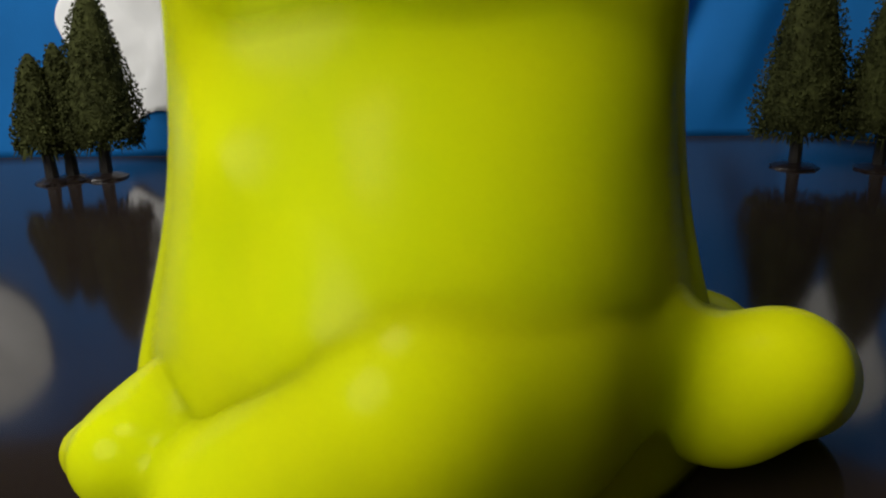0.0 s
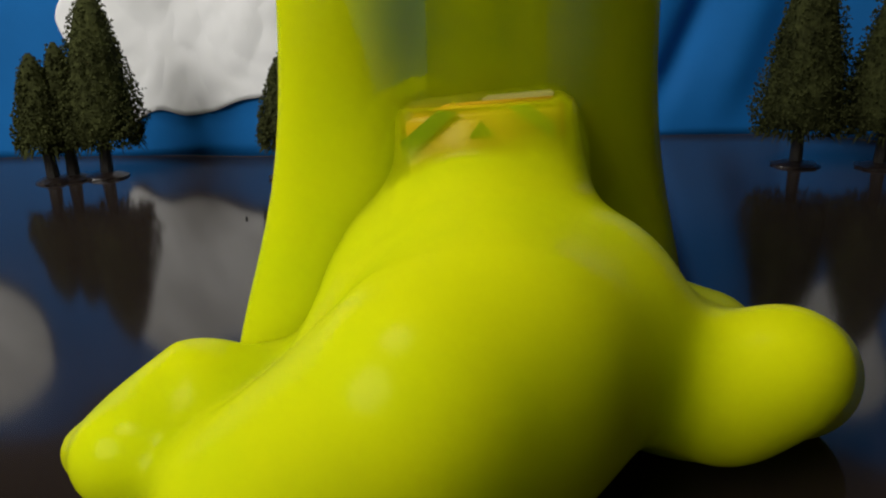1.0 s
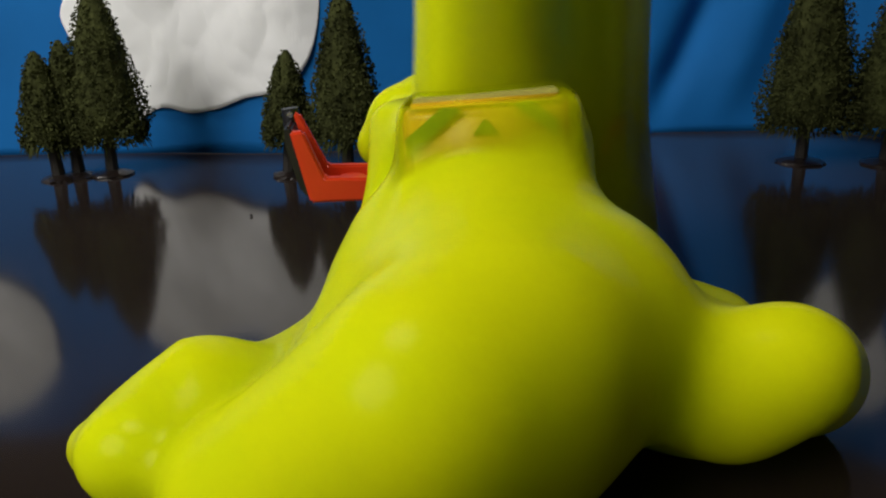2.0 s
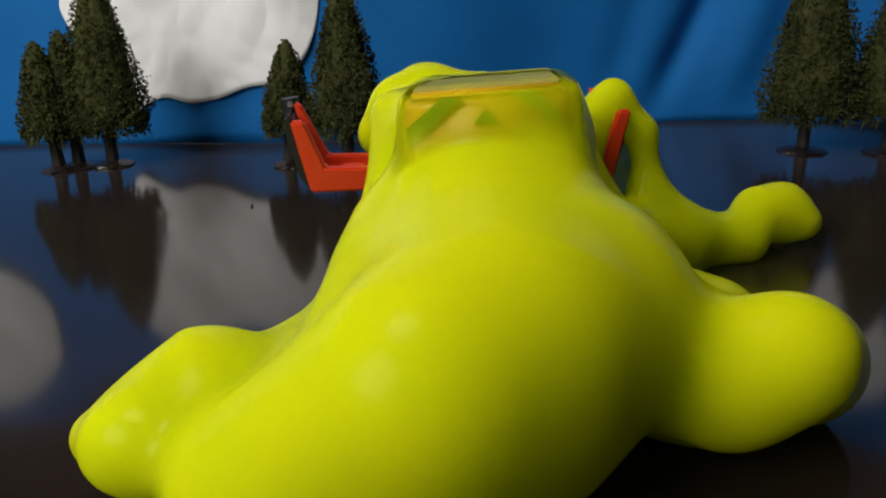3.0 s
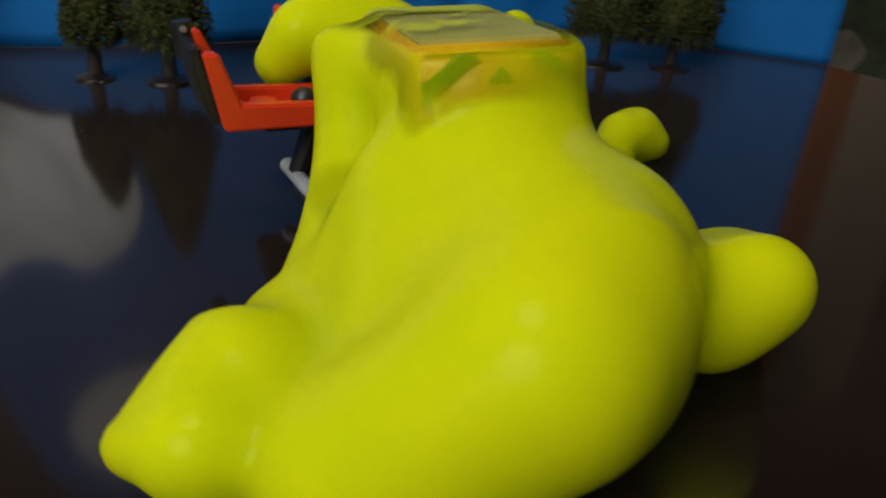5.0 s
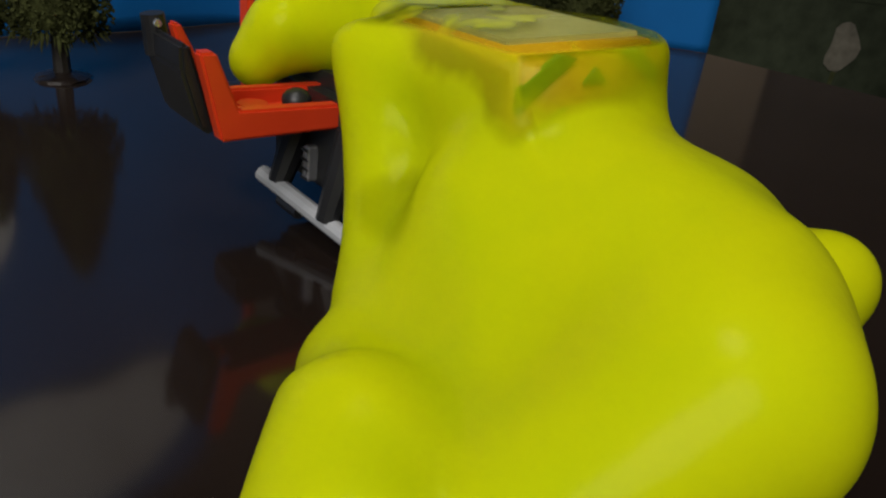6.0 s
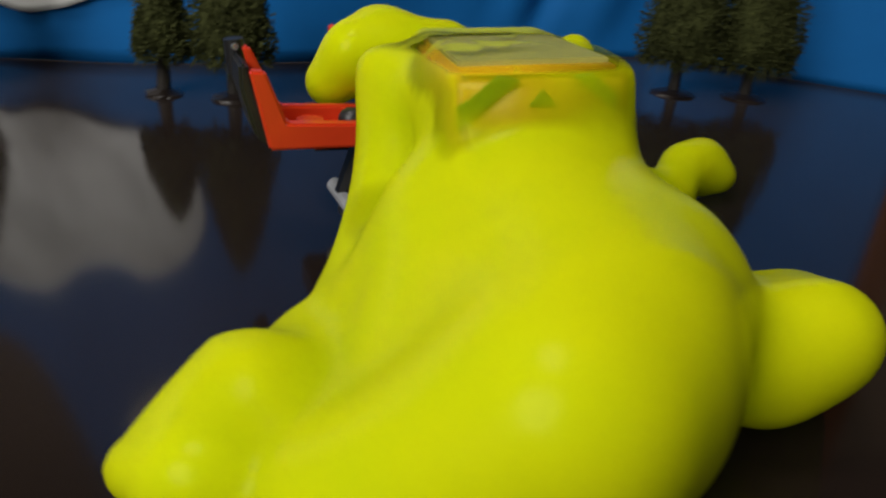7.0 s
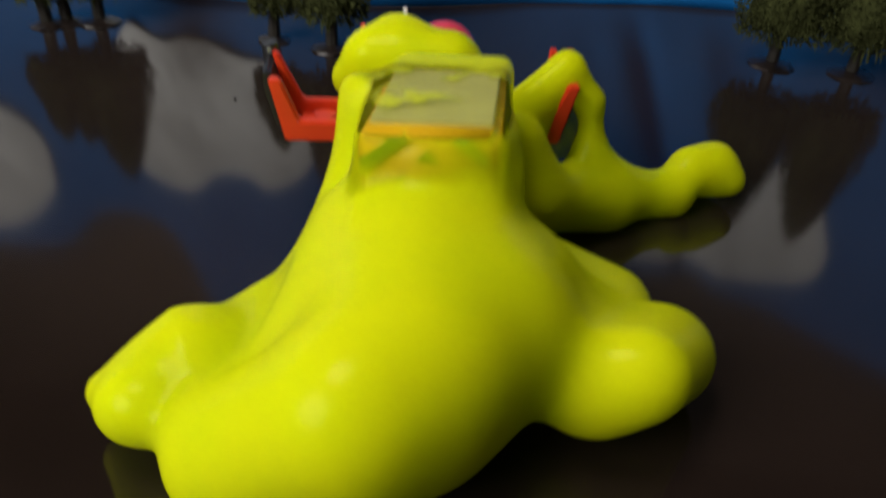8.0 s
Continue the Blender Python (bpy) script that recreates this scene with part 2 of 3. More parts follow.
    me = bpy.data.meshes.new(name)
    me.from_pydata(verts.tolist(), [], np.concatenate(faces).tolist())
    me.materials.append(mat)
    for p in me.polygons:
        p.use_smooth = True
    me.update()
    ob = new(name, me)
    sm = ob.modifiers.new("settle", "SMOOTH")
    sm.factor, sm.iterations = 0.5, 4
    if parent:
        ob.parent = parent
    return tagged(ob, label)


def empty(name, label, category, m=None, group="", kind=""):
    ob = new(name)
    if m:
        ob.matrix_world = m
    return tagged(ob, label, category, group, kind)


# ---------------------------------------------------------------- the room
def build_room():
    tagged(part("floor", box(-2.6, 3.4, -2.6, 1.75, -0.80, -0.75), FLOORM), "brown floor of the dim room", "floor", kind="structure")
    tagged(part("ceiling", box(-2.6, 3.4, -2.6, 1.75, 1.70, 1.75), CEIL), "dull ceiling of the dim room", "ceiling", kind="structure")
    tagged(part("wall_north", box(-2.6, 3.4, 1.75, 1.85, -0.75, 1.70), WALL), "beige painted wall", "wall", kind="structure")
    tagged(part("wall_south", box(-2.6, 3.4, -2.7, -2.6, -0.75, 1.70), WALL), "beige painted wall", "wall", kind="structure")
    tagged(part("wall_west", box(-2.7, -2.6, -2.7, 1.85, -0.75, 1.70), WALL), "beige painted wall", "wall", kind="structure")
    tagged(part("wall_east", box(3.4, 3.5, -2.7, 1.85, -0.75, 1.70), WALL), "beige painted wall", "wall", kind="structure")
    # unseen fixture, added as a body for the overhead fill
    lamp = empty("added_ceiling_lamp", "unseen round white ceiling lamp, added as fill light", "lamp", pose(-0.45, 0.10, 1.70))
    part("housing", rod((0, 0, -0.04), (0, 0, 0), 0.20, 0.16, 32), PAPER, lamp, "white round housing")
    part("diffuser", rod((0, 0, -0.055), (0, 0, -0.04), 0.15, 0.17, 32), GLOW, lamp, "glowing diffuser")
    side = empty("side_lamp", "standing lamp with a white shade, switched on", "floor lamp", pose(-0.835, -0.679, -0.75))
    part("foot", rod((0, 0, 0), (0, 0, 0.02), 0.13, 0.12, 28), BLACK, side)
    part("pole", rod((0, 0, 0.02), (0, 0, 1.60), 0.010, None, 12), BLACK, side)
    turned = pose(0, 0, 1.645) @ (Vector((0.51, 0.94, -0.74))).to_track_quat("Z", "Y").to_matrix().to_4x4()
    part("shade", rod(turned @ Vector((0, 0, -0.05)), turned @ Vector((0, 0, 0.03)), 0.16, 0.50, 28), PAPER, side, "white round shade")
    # a tall tan panel with an orange wooden edge stands beyond the table
    panel = empty("door_1", "tan door panel with an orange wooden edge", "door", pose(1.27, 1.50, -0.75, 0, 0, 0), kind="structure")
    part("door_panel", box(0.10, 0.40, 0, 0.04, 0, 1.95, 0.004), TAN, panel)
    part("door_post", box(0.0, 0.098, -0.01, 0.05, 0, 2.0, 0.006), WOOD, panel, "orange stained wooden post")


def build_table():
    """Dark lacquered table top; its far end narrows to the corner beside the backdrop."""
    table = empty("table", "dark brown lacquered table with a mirror-like top", "table", pose(0, 0, -0.75))
    bm = bmesh.new()
    outline = [(-0.95, -0.45), (0.815, -0.45), (0.432, 0.83), (-0.95, 0.83)]
    top = [bm.verts.new((x, y, 0.75)) for x, y in outline]
    low = [bm.verts.new((x, y, 0.70)) for x, y in outline]
    bm.faces.new(top)
    bm.faces.new(low[::-1])
    for i in range(4):
        j = (i + 1) % 4
        bm.faces.new((top[j], top[i], low[i], low[j]))
    bmesh.ops.recalc_face_normals(bm, faces=bm.faces)
    bmesh.ops.bevel(bm, geom=bm.edges[:], offset=0.003, segments=2, affect="EDGES")
    part("tabletop", bm, LACQUER, table)
    for x, y in ((-0.88, -0.38), (0.70, -0.38), (0.38, 0.76), (-0.88, 0.76)):
        part("leg", box(x - 0.03, x + 0.03, y - 0.03, y + 0.03, 0.0, 0.70, 0.004), LACQUER, table)


# the sheet's foot on the table, as a smooth line in plan
def backdrop_y(x):
    return 0.653 + 0.135 / (1 + math.exp(-(x - 0.02) / 0.075)) - 0.10 * max(0, -0.33 - x) - 0.83 * max(0, x - 0.30)


def fold(x, z):
    """Relief of the hanging sheet: soft upright and slanting folds."""
    d = 0.003 * math.sin(17 * x + 1.3 + 2 * z) + 0.002 * math.sin(41 * x - 7 * z)
    for x0, lean, deep, wide in ((0.175, 0.42, 0.016, 0.016), (0.235, 0.30, -0.010, 0.022), (0.12, 0.25, 0.006, 0.02), (0.35, 0.10, 0.006, 0.02)):
        d += deep * min(1, z / 0.06) * math.exp(-((x - x0 - lean * (z - 0.05)) / wide) ** 2)
    return d


def build_backdrop():
    bm = bmesh.new()
    xs = [-0.95 + 0.008 * i for i in range(181)]
    zs = [0.0008 + j / 40 for j in range(41)]

    def top(x):  # higher in the middle, raised to carry the added high cloud
        return 0.235 + 0.235 / (1 + math.exp(-(x + 0.27) / 0.015)) / (1 + math.exp((x - 0.03) / 0.015)) + 0.095 / (1 + math.exp(-(x - 0.19) / 0.01)) + 0.05 / (1 + math.exp((x + 0.40) / 0.01))

    rows = []
    for x in xs:
        col = []
        for k in zs:
            z = k * top(x)
            lean = 0.03 * z
            col.append(bm.verts.new((x, backdrop_y(x) + fold(x, z) + lean, z)))
        rows.append(col)
    for a, b in zip(rows, rows[1:]):
        for j in range(40):
            bm.faces.new((a[j], b[j], b[j + 1], a[j + 1]))
    ob = part("backdrop", bm, BLUE, smooth=True)
    so = ob.modifiers.new("thickness", "SOLIDIFY")
    so.thickness, so.offset = 0.0012, 1.0
    tagged(ob, "blue cloth backdrop with soft folds hung behind the table", "backdrop", kind="structure")


def build_cloud(label, outline, crease):
    """A cut-out paper cloud that lies on the sheet: outline points in x and z, joined by a smooth closed line."""
    pts = []
    n = len(outline)
    for i in range(n):
        p0, p1, p2, p3 = (Vector(outline[(i + k) % n]) for k in (-1, 0, 1, 2))
        for s in range(8):
            t = s / 8
            pts.append(0.5 * (2 * p1 + (p2 - p0) * t + (2 * p0 - 5 * p1 + 4 * p2 - p3) * t * t + (3 * p1 - p0 - 3 * p2 + p3) * t ** 3))
    bm = bmesh.new()
    edge = [bm.verts.new((p.x, 0, p.y)) for p in pts]
    bm.faces.new(edge)
    bmesh.ops.triangulate(bm, faces=bm.faces[:])
    for _ in range(6):
        long = [e for e in bm.edges if e.calc_length() > 0.007]
        if not long:
            break
        bmesh.ops.subdivide_edges(bm, edges=long, cuts=1)
        bmesh.ops.triangulate(bm, faces=bm.faces[:])
    for v in bm.verts:
        x, z = v.co.x, v.co.z
        c = 0.5 * noise.noise(Vector((x * 14 + crease, z * 14, 0))) - 0.8 * abs(noise.noise(Vector((x * 20, z * 16, crease)))) - 0.35 * abs(noise.noise(Vector((x * 45, z * 50, crease))))
        v.co.y = backdrop_y(x) + fold(x, z) + 0.03 * z - 0.0030 + 0.0060 * c
    bmesh.ops.recalc_face_normals(bm, faces=bm.faces)
    ob = part("paper_cloud", bm, PAPER, smooth=True)
    so = ob.modifiers.new("thickness", "SOLIDIFY")
    so.thickness, so.offset = 0.0005, 0
    tagged(ob, label, "paper cloud", group="paper clouds on the backdrop")


# ---------------------------------------------------------------- model trees
def build_tree(seed, height, width):
    """A model conifer: disc base, bare stem, bullet-shaped crown of flock clumps."""
    rnd = random.Random(seed)
    tree = empty("model_tree", "", "model tree", group="model trees on the table")
    bm = bmesh.new()
    ring = 18
    wide = 0.0045 + 0.085 * height
    prof = ((wide, 0.0), (0.97 * wide, 0.0016), (0.7 * wide, 0.003), (0.006, 0.0042), (0.0, 0.0046))
    loops = [[bm.verts.new((r * (1 + 0.10 * rnd.uniform(-1, 1)) * math.cos(2 * math.pi * i / ring), r * (1 + 0.10 * rnd.uniform(-1, 1)) * math.sin(2 * math.pi * i / ring), z)) for i in range(ring)] for r, z in prof[:-1]]
    tip = bm.verts.new((0, 0, prof[-1][1]))
    bm.faces.new(loops[0][::-1])
    for a, b in zip(loops, loops[1:]):
        for i in range(ring):
            bm.faces.new((a[i], a[(i + 1) % ring], b[(i + 1) % ring], b[i]))
    for i in range(ring):
        bm.faces.new((loops[-1][i], loops[-1][(i + 1) % ring], tip))
    part("base", bm, BASE, tree, "dark round plastic foot")
    part("trunk", rod((0, 0, 0.002), (0, 0, height * 0.9), 0.0050, 0.0012, 9), BARK, tree)
    bm = bmesh.new()
    low = 0.026

    def radius(s):
        return width * (max(0.0, 1 - s) ** 0.62) * (0.80 + 0.20 * min(1, s * 7)) + 0.002

    # dark core, then clumps of flock over it, hanging twigs at the rim
    core = [[bm.verts.new((0.80 * radius(s) * math.cos(a), 0.80 * radius(s) * math.sin(a), low + 0.005 + (height - low - 0.004) * s)) for a in [2 * math.pi * i / 14 for i in range(14)]] for s in [j / 10 for j in range(11)]]
    for a, b in zip(core, core[1:]):
        for i in range(14):
            bm.faces.new((a[i], a[(i + 1) % 14], b[(i + 1) % 14], b[i]))
    bm.faces.new(core[0][::-1])
    for _ in range(int(4200 * width / 0.03)):
        s = 1 - math.sqrt(rnd.random())
        a = rnd.uniform(0, 2 * math.pi)
        r = radius(s) * rnd.uniform(0.80, 1.02) * (1 + 0.10 * math.sin(5 * a + 9 * s) + 0.05 * math.sin(11 * a - 23 * s))
        if rnd.random() < 0.05:
            r *= rnd.uniform(1.04, 1.14)
        p = Vector((r * math.cos(a), r * math.sin(a), low + (height - low) * s + rnd.uniform(-0.002, 0.002)))
        size = rnd.uniform(0.0007, 0.0015)
        q = Euler((rnd.uniform(0, 6.3), rnd.uniform(0, 6.3), rnd.uniform(0, 6.3))).to_matrix()
        v = [bm.verts.new(p + q @ Vector(c) * size) for c in ((1, 0.2, -0.6), (-0.9, 0.7, -0.5), (0, -1, -0.5), (0.1, 0.1, 1.1))]
        for t in ((0, 1, 2), (0, 3, 1), (1, 3, 2), (2, 3, 0)):
            bm.faces.new([v[k] for k in t])
    for _ in range(90):
        a = rnd.uniform(0, 2 * math.pi)
        r = radius(0.02) * rnd.uniform(0.5, 1.05)
        p = Vector((r * math.cos(a), r * math.sin(a), low + rnd.uniform(-0.001, 0.004)))
        d = Vector((math.cos(a) * 0.004, math.sin(a) * 0.004, -rnd.uniform(0.002, 0.009)))
        w = Vector((-math.sin(a), math.cos(a), 0)) * 0.0009
        v = [bm.verts.new(c) for c in (p - w, p + w, p + d, p + Vector((0, 0, 0.002)))]
        for t in ((0, 1, 2), (0, 3, 1), (1, 3, 2), (2, 3, 0)):
            bm.faces.new([v[k] for k in t])
    part("crown", bm, FOLIAGE, tree, "dark green flock foliage")
    return tree


def build_trees():
    # x, y, height, crown radius, lean towards x, label
    for seed, x, y, h, w, lean, label in (
            (1, -0.2885, 0.566, 0.139, 0.0325, 1.5, "tall dark green model conifer with a frayed lower rim"),
            (2, -0.3205, 0.547, 0.094, 0.0200, -3, "short slender dark green model conifer beside a tall one"),
            (3, -0.3110, 0.558, 0.101, 0.0195, -3, "slender green model conifer standing between two others"),
            (4, -0.1470, 0.563, 0.092, 0.0195, -3, "small dark green model conifer near the red wing"),
            (5, -0.1000, 0.557, 0.132, 0.0280, 0, "tall dark green model conifer behind the toy vehicle"),
            (6, 0.2475, 0.620, 0.160, 0.0365, 1, "large dark green model conifer on a brown foot"),
            (7, 0.3080, 0.613, 0.156, 0.0360, 1, "large bushy model conifer beside its twin")):
        tree = build_tree(seed, h, w)
        tree.matrix_world = pose(x, y, 0.0, 0, 0, 0) @ pose(0, 0, 0, 0, lean, 40 * seed)
        tagged(tree, label)


# ---------------------------------------------------------------- the toy vehicle
def build_vehicle():
    """A toy flyer: dark hull on grey skids, yellow-orange nose with green stripes, clouded screen, red forked wings with upturned tips."""
    toy = empty("toy_vehicle", "orange-red and black winged toy vehicle half buried in slime", "toy vehicle", pose(0, 0.318, 0, 0, 0, 12))
    hull = part("hull", box(-0.020, 0.016, -0.080, 0.052, 0.014, 0.0600, 0.006), BLACK, toy, "black plastic hull")
    part("vent", box(-0.0245, -0.0195, 0.0125, 0.0170, 0.0200, 0.0340, 0.0008), CHROME, hull, "small silver ribbed vent")
    for i in range(4):
        part("rib", box(-0.0252, -0.0244, 0.0120, 0.0175, 0.0208 + 0.0037 * i, 0.0218 + 0.0037 * i, 0.0003), BLACK, hull)
    put = toy.matrix_world.inverted() @ NOSE
    side = ((0.0005, 0.046), (-0.0006, 0.074), (0.0000, 0.0930), (0.0030, 0.0955), (0.040, 0.0930), (0.080, 0.0905), (0.082, 0.046))
    turn = Matrix(((0, 1, 0, 0), (1, 0, 0, 0), (0, 0, 1, 0), (0, 0, 0, 1)))
    nose = part("nose", prism(side, 0.0452, 0.0020, put @ pose(-0.0226, 0, 0) @ turn), ORANGE, toy, "yellow-orange nose", True)
    part("windscreen", box(-0.0205, 0.0205, 0.009, 0.066, -0.0008, 0.0012, 0.0005, m=put @ pose(0, 0, 0.0958, -3.4, 0, 0)), SCREEN, toy, "cloudy beige windscreen")
    part("side_panel", box(-0.0236, -0.0222, 0.003, 0.058, 0.075, 0.0905, 0.0006, m=put), WOOD, nose, "orange side panel")
    bars = (((-0.0222, 0.0810), (-0.0065, 0.0934), (-0.0115, 0.0944), (-0.0222, 0.0866)), ((-0.0035, 0.0868), (0.0035, 0.0868), (0.0000, 0.0908)), ((0.0080, 0.0938), (0.0195, 0.0845), (0.0195, 0.0890), (0.0128, 0.0944)))
    for shape in bars:
        part("stripe", prism(shape, 0.0024, 0, put @ pose(0, -0.0014, 0)), GREEN, nose, "green painted stripe")
    part("chin_line", prism(((-0.0222, 0.0715), (-0.0080, 0.0800), (-0.0080, 0.0812), (-0.0222, 0.0730)), 0.0022, 0, put @ pose(0, -0.0012, 0)), GREEN, nose, "thin green line")
    for mirror in (1, -1):
        m = Matrix.Diagonal((mirror, 1, 1, 1))
        shape = ((-0.0635, 0.0445), (-0.010, 0.0445), (-0.010, 0.0530), (-0.0570, 0.0545), (-0.0645, 0.0735), (-0.0700, 0.0735))
        wing = part("wing", prism(shape, 0.006, 0.0009, m), RED, toy, "orange-red wing with an upturned tip")
        shape = ((-0.0620, 0.0465), (-0.010, 0.0465), (-0.010, 0.0545), (-0.0560, 0.0555), (-0.0668, 0.0780), (-0.0695, 0.0780))
        part("rear_spar", prism(shape, 0.005, 0.0008, m @ pose(0, 0.022, 0)), RED, wing)
        part("plate", box(-0.057, -0.010, 0.006, 0.022, 0.0465, 0.0495, 0.0006, m=m), RED, wing)
        part("boss", rod(m @ Vector((-0.046, 0.014, 0.0490)), m @ Vector((-0.046, 0.014, 0.0525)), 0.0062, 0.0052, 20), RED, wing)
        shape = ((-0.0625, 0.0440), (-0.0610, 0.0455), (-0.0690, 0.0745), (-0.0722, 0.0745), (-0.0722, 0.0660), (-0.0670, 0.0470))
        part("tip_guard", prism(shape, 0.030, 0.0012, m @ pose(-0.0005, 0.008, 0)), BLACK, wing, "black wing tip guard")
        part("tip_light", rod(m @ Vector((-0.0700, 0.034, 0.066)), m @ Vector((-0.0715, 0.034, 0.0790)), 0.0044, 0.0038, 14), BLACK, wing, "black round wing tip")
        part("lens", rod(m @ Vector((-0.0713, 0.0305, 0.0765)), m @ Vector((-0.0713, 0.0292, 0.0765)), 0.0015, 0.0012, 12), CHROME, wing, "small silver tip lens")
        skid = part("skid", rod(m @ Vector((-0.0310, 0.036, 0.0165)), m @ Vector((-0.0230, -0.040, 0.0070)), 0.0034, None, 10), GREY, toy, "light grey skid")
        part("skid_clip", rod(m @ Vector((-0.0300, 0.022, 0.0110)), m @ Vector((-0.0285, 0.010, 0.0095)), 0.0030, None, 8), BLACK, skid)
        part("strut", rod(m @ Vector((-0.0290, 0.026, 0.016)), m @ Vector((-0.0180, 0.026, 0.044)), 0.0045, 0.0065, 10), BLACK, toy, "black skid strut")
        part("strut", rod(m @ Vector((-0.0265, -0.006, 0.012)), m @ Vector((-0.0170, -0.006, 0.044)), 0.0045, 0.0065, 10), BLACK, toy, "black skid strut")
        part("foot_pad", box(-0.0275, -0.0185, -0.045, -0.036, 0.0, 0.0085, 0.001, m=m), BLACK, skid)
    for x in (0.0640, 0.0725):
        part("prong", box(x - 0.0016, x + 0.0016, 0.0320, 0.0360, 0.046, 0.0790, 0.0005), RED, toy, "thin red upright prong")
    part("fin", box(-0.0290, -0.0260, 0.052, 0.060, 0.044, 0.081, 0.0008), RED, toy, "small red tail fin")
    part("tail_deck", box(-0.040, 0.040, 0.040, 0.066, 0.030, 0.046, 0.002), BLACK, toy, "black tail deck")
    bm = bmesh.new()
    bmesh.ops.create_uvsphere(bm, u_segments=20, v_segments=12, radius=1, matrix=Matrix.LocRotScale((0.013, 0.054, 0.068), None, (0.017, 0.014, 0.017)))
    part("dome", bm, PINK, toy, "pink clear dome", True)
    part("dome_seat", rod((0.013, 0.054, 0.044), (0.013, 0.054, 0.066), 0.015, 0.0165, 20), BLACK, toy)
    part("antenna", rod((-0.007, 0.058, 0.070), (-0.007, 0.058, 0.0895), 0.0014, 0.0010, 8), PAPER, toy, "thin white antenna")
    bm = bmesh.new()
    bmesh.ops.create_uvsphere(bm, u_segments=14, v_segments=8, radius=1, matrix=Matrix.LocRotScale((-0.030, 0.012, 0.0525), None, (0.0055, 0.0055, 0.0045)))
    part("knob", bm, BLACK, toy, "dark round knob", True)
    return toy


# ---------------------------------------------------------------- slime
BODY = (
    (-0.0340, 0.1510, 0.0150, 0.0224, 0.0002, 0.1452, 0.0433, 0.0241),  # front tongue
    (0.0125, 0.1680, 0.0337, 0.0311, 0.0333, 0.1949, 0.0384, 0.0310),  # main bulge
    (0.0274, 0.2216, 0.0335, 0.0223, 0.0394, 0.2236, 0.0306, 0.0301),  # side bulge
    (-0.0700, 0.1613, 0.0197, 0.0119, -0.0466, 0.2207, 0.0080, 0.0152),  # side lobe
    (-0.0850, 0.1700, 0.0154, 0.0052, -0.0626, 0.1832, 0.0190, 0.0181),  # lobe tip
    (-0.0259, 0.2011, 0.0187, 0.0143, -0.0022, 0.2230, 0.0332, 0.0222),  # lobe root
    (0.0667, 0.2212, 0.0135, 0.0233, 0.0730, 0.1900, 0.0240, 0.0165),  # far lobe
    (0.0441, 0.2591, 0.0244, 0.0157, 0.0841, 0.2497, 0.0124, 0.0175),  # fold behind
    (0.0105, 0.2450, 0.0450, 0.0220, 0.0108, 0.2470, 0.0687, 0.0167),  # neck
    (0.0040, 0.1920, 0.0420, 0.0240, 0.0109, 0.2261, 0.0581, 0.0160),  # slope under the nose
    (-0.0115, 0.2238, 0.0526, 0.0153, -0.0224, 0.2207, 0.0235, 0.0165),  # slope to the side lobe
    (0.0290, 0.2400, 0.0780, 0.0110, 0.0300, 0.2700, 0.0550, 0.0140),  # cheek
    (-0.0166, 0.2793, 0.0744, 0.0040, -0.0310, 0.2410, 0.0201, 0.0124),  # side skirt
    (-0.0258, 0.2869, 0.0790, 0.0048, -0.0227, 0.2560, 0.0230, 0.0078),  # side skirt
    (0.0079, 0.2281, 0.0661, 0.0142, 0.0155, 0.1706, 0.0435, 0.0294),  # apron under the nose
    (0.0189, 0.2318, 0.0670, 0.0110, 0.0325, 0.2015, 0.0460, 0.0199),  # shoulder
    (0.0889, 0.1890, 0.0335, 0.0145, 0.1011, 0.2167, 0.0182, 0.0186),  # far lobe's end
    (-0.0260, 0.1750, 0.0260, 0.0110, -0.0120, 0.2050, 0.0440, 0.0165),  # filled crease
    (-0.0060, 0.2500, 0.0800, 0.0080, -0.0180, 0.2850, 0.0770, 0.0060),  # skin from the nose to the skirt
)
CREST = (
    (-0.0195, 0.3560, 0.0766, 0.0141, -0.0405, 0.3475, 0.0605, 0.0090),  # crest
    (0.0059, 0.3467, 0.0706, 0.0176, -0.0305, 0.3421, 0.0747, 0.0109),  # crest
)
TRAIL = (
    (0.036, 0.326, 0.058, 0.0080, 0.062, 0.346, 0.0770, 0.0050),  # over the wing
    (0.042, 0.326, 0.042, 0.0090, 0.055, 0.340, 0.0640, 0.0060),
    (0.062, 0.346, 0.0770, 0.0045, 0.0755, 0.346, 0.062, 0.0034),  # hanging strand
    (0.0755, 0.346, 0.062, 0.0034, 0.0800, 0.344, 0.036, 0.0060),
    (0.079, 0.343, 0.035, 0.0055, 0.098, 0.348, 0.014, 0.0115),
    (0.052, 0.308, 0.026, 0.0130, 0.082, 0.336, 0.015, 0.0120),  # foot
    (0.045, 0.310, 0.055, 0.0090, 0.055, 0.310, 0.030, 0.0110),
    (0.098, 0.349, 0.012, 0.0110, 0.126, 0.360, 0.009, 0.0125),  # along the table
    (0.136, 0.371, 0.021, 0.0100, 0.150, 0.380, 0.0165, 0.0128),  # curled end
    (0.150, 0.378, 0.017, 0.0110, 0.1605, 0.374, 0.0135, 0.0055),
    (0.050, 0.318, 0.022, 0.0130, 0.090, 0.338, 0.013, 0.0135),  # broad foot
)


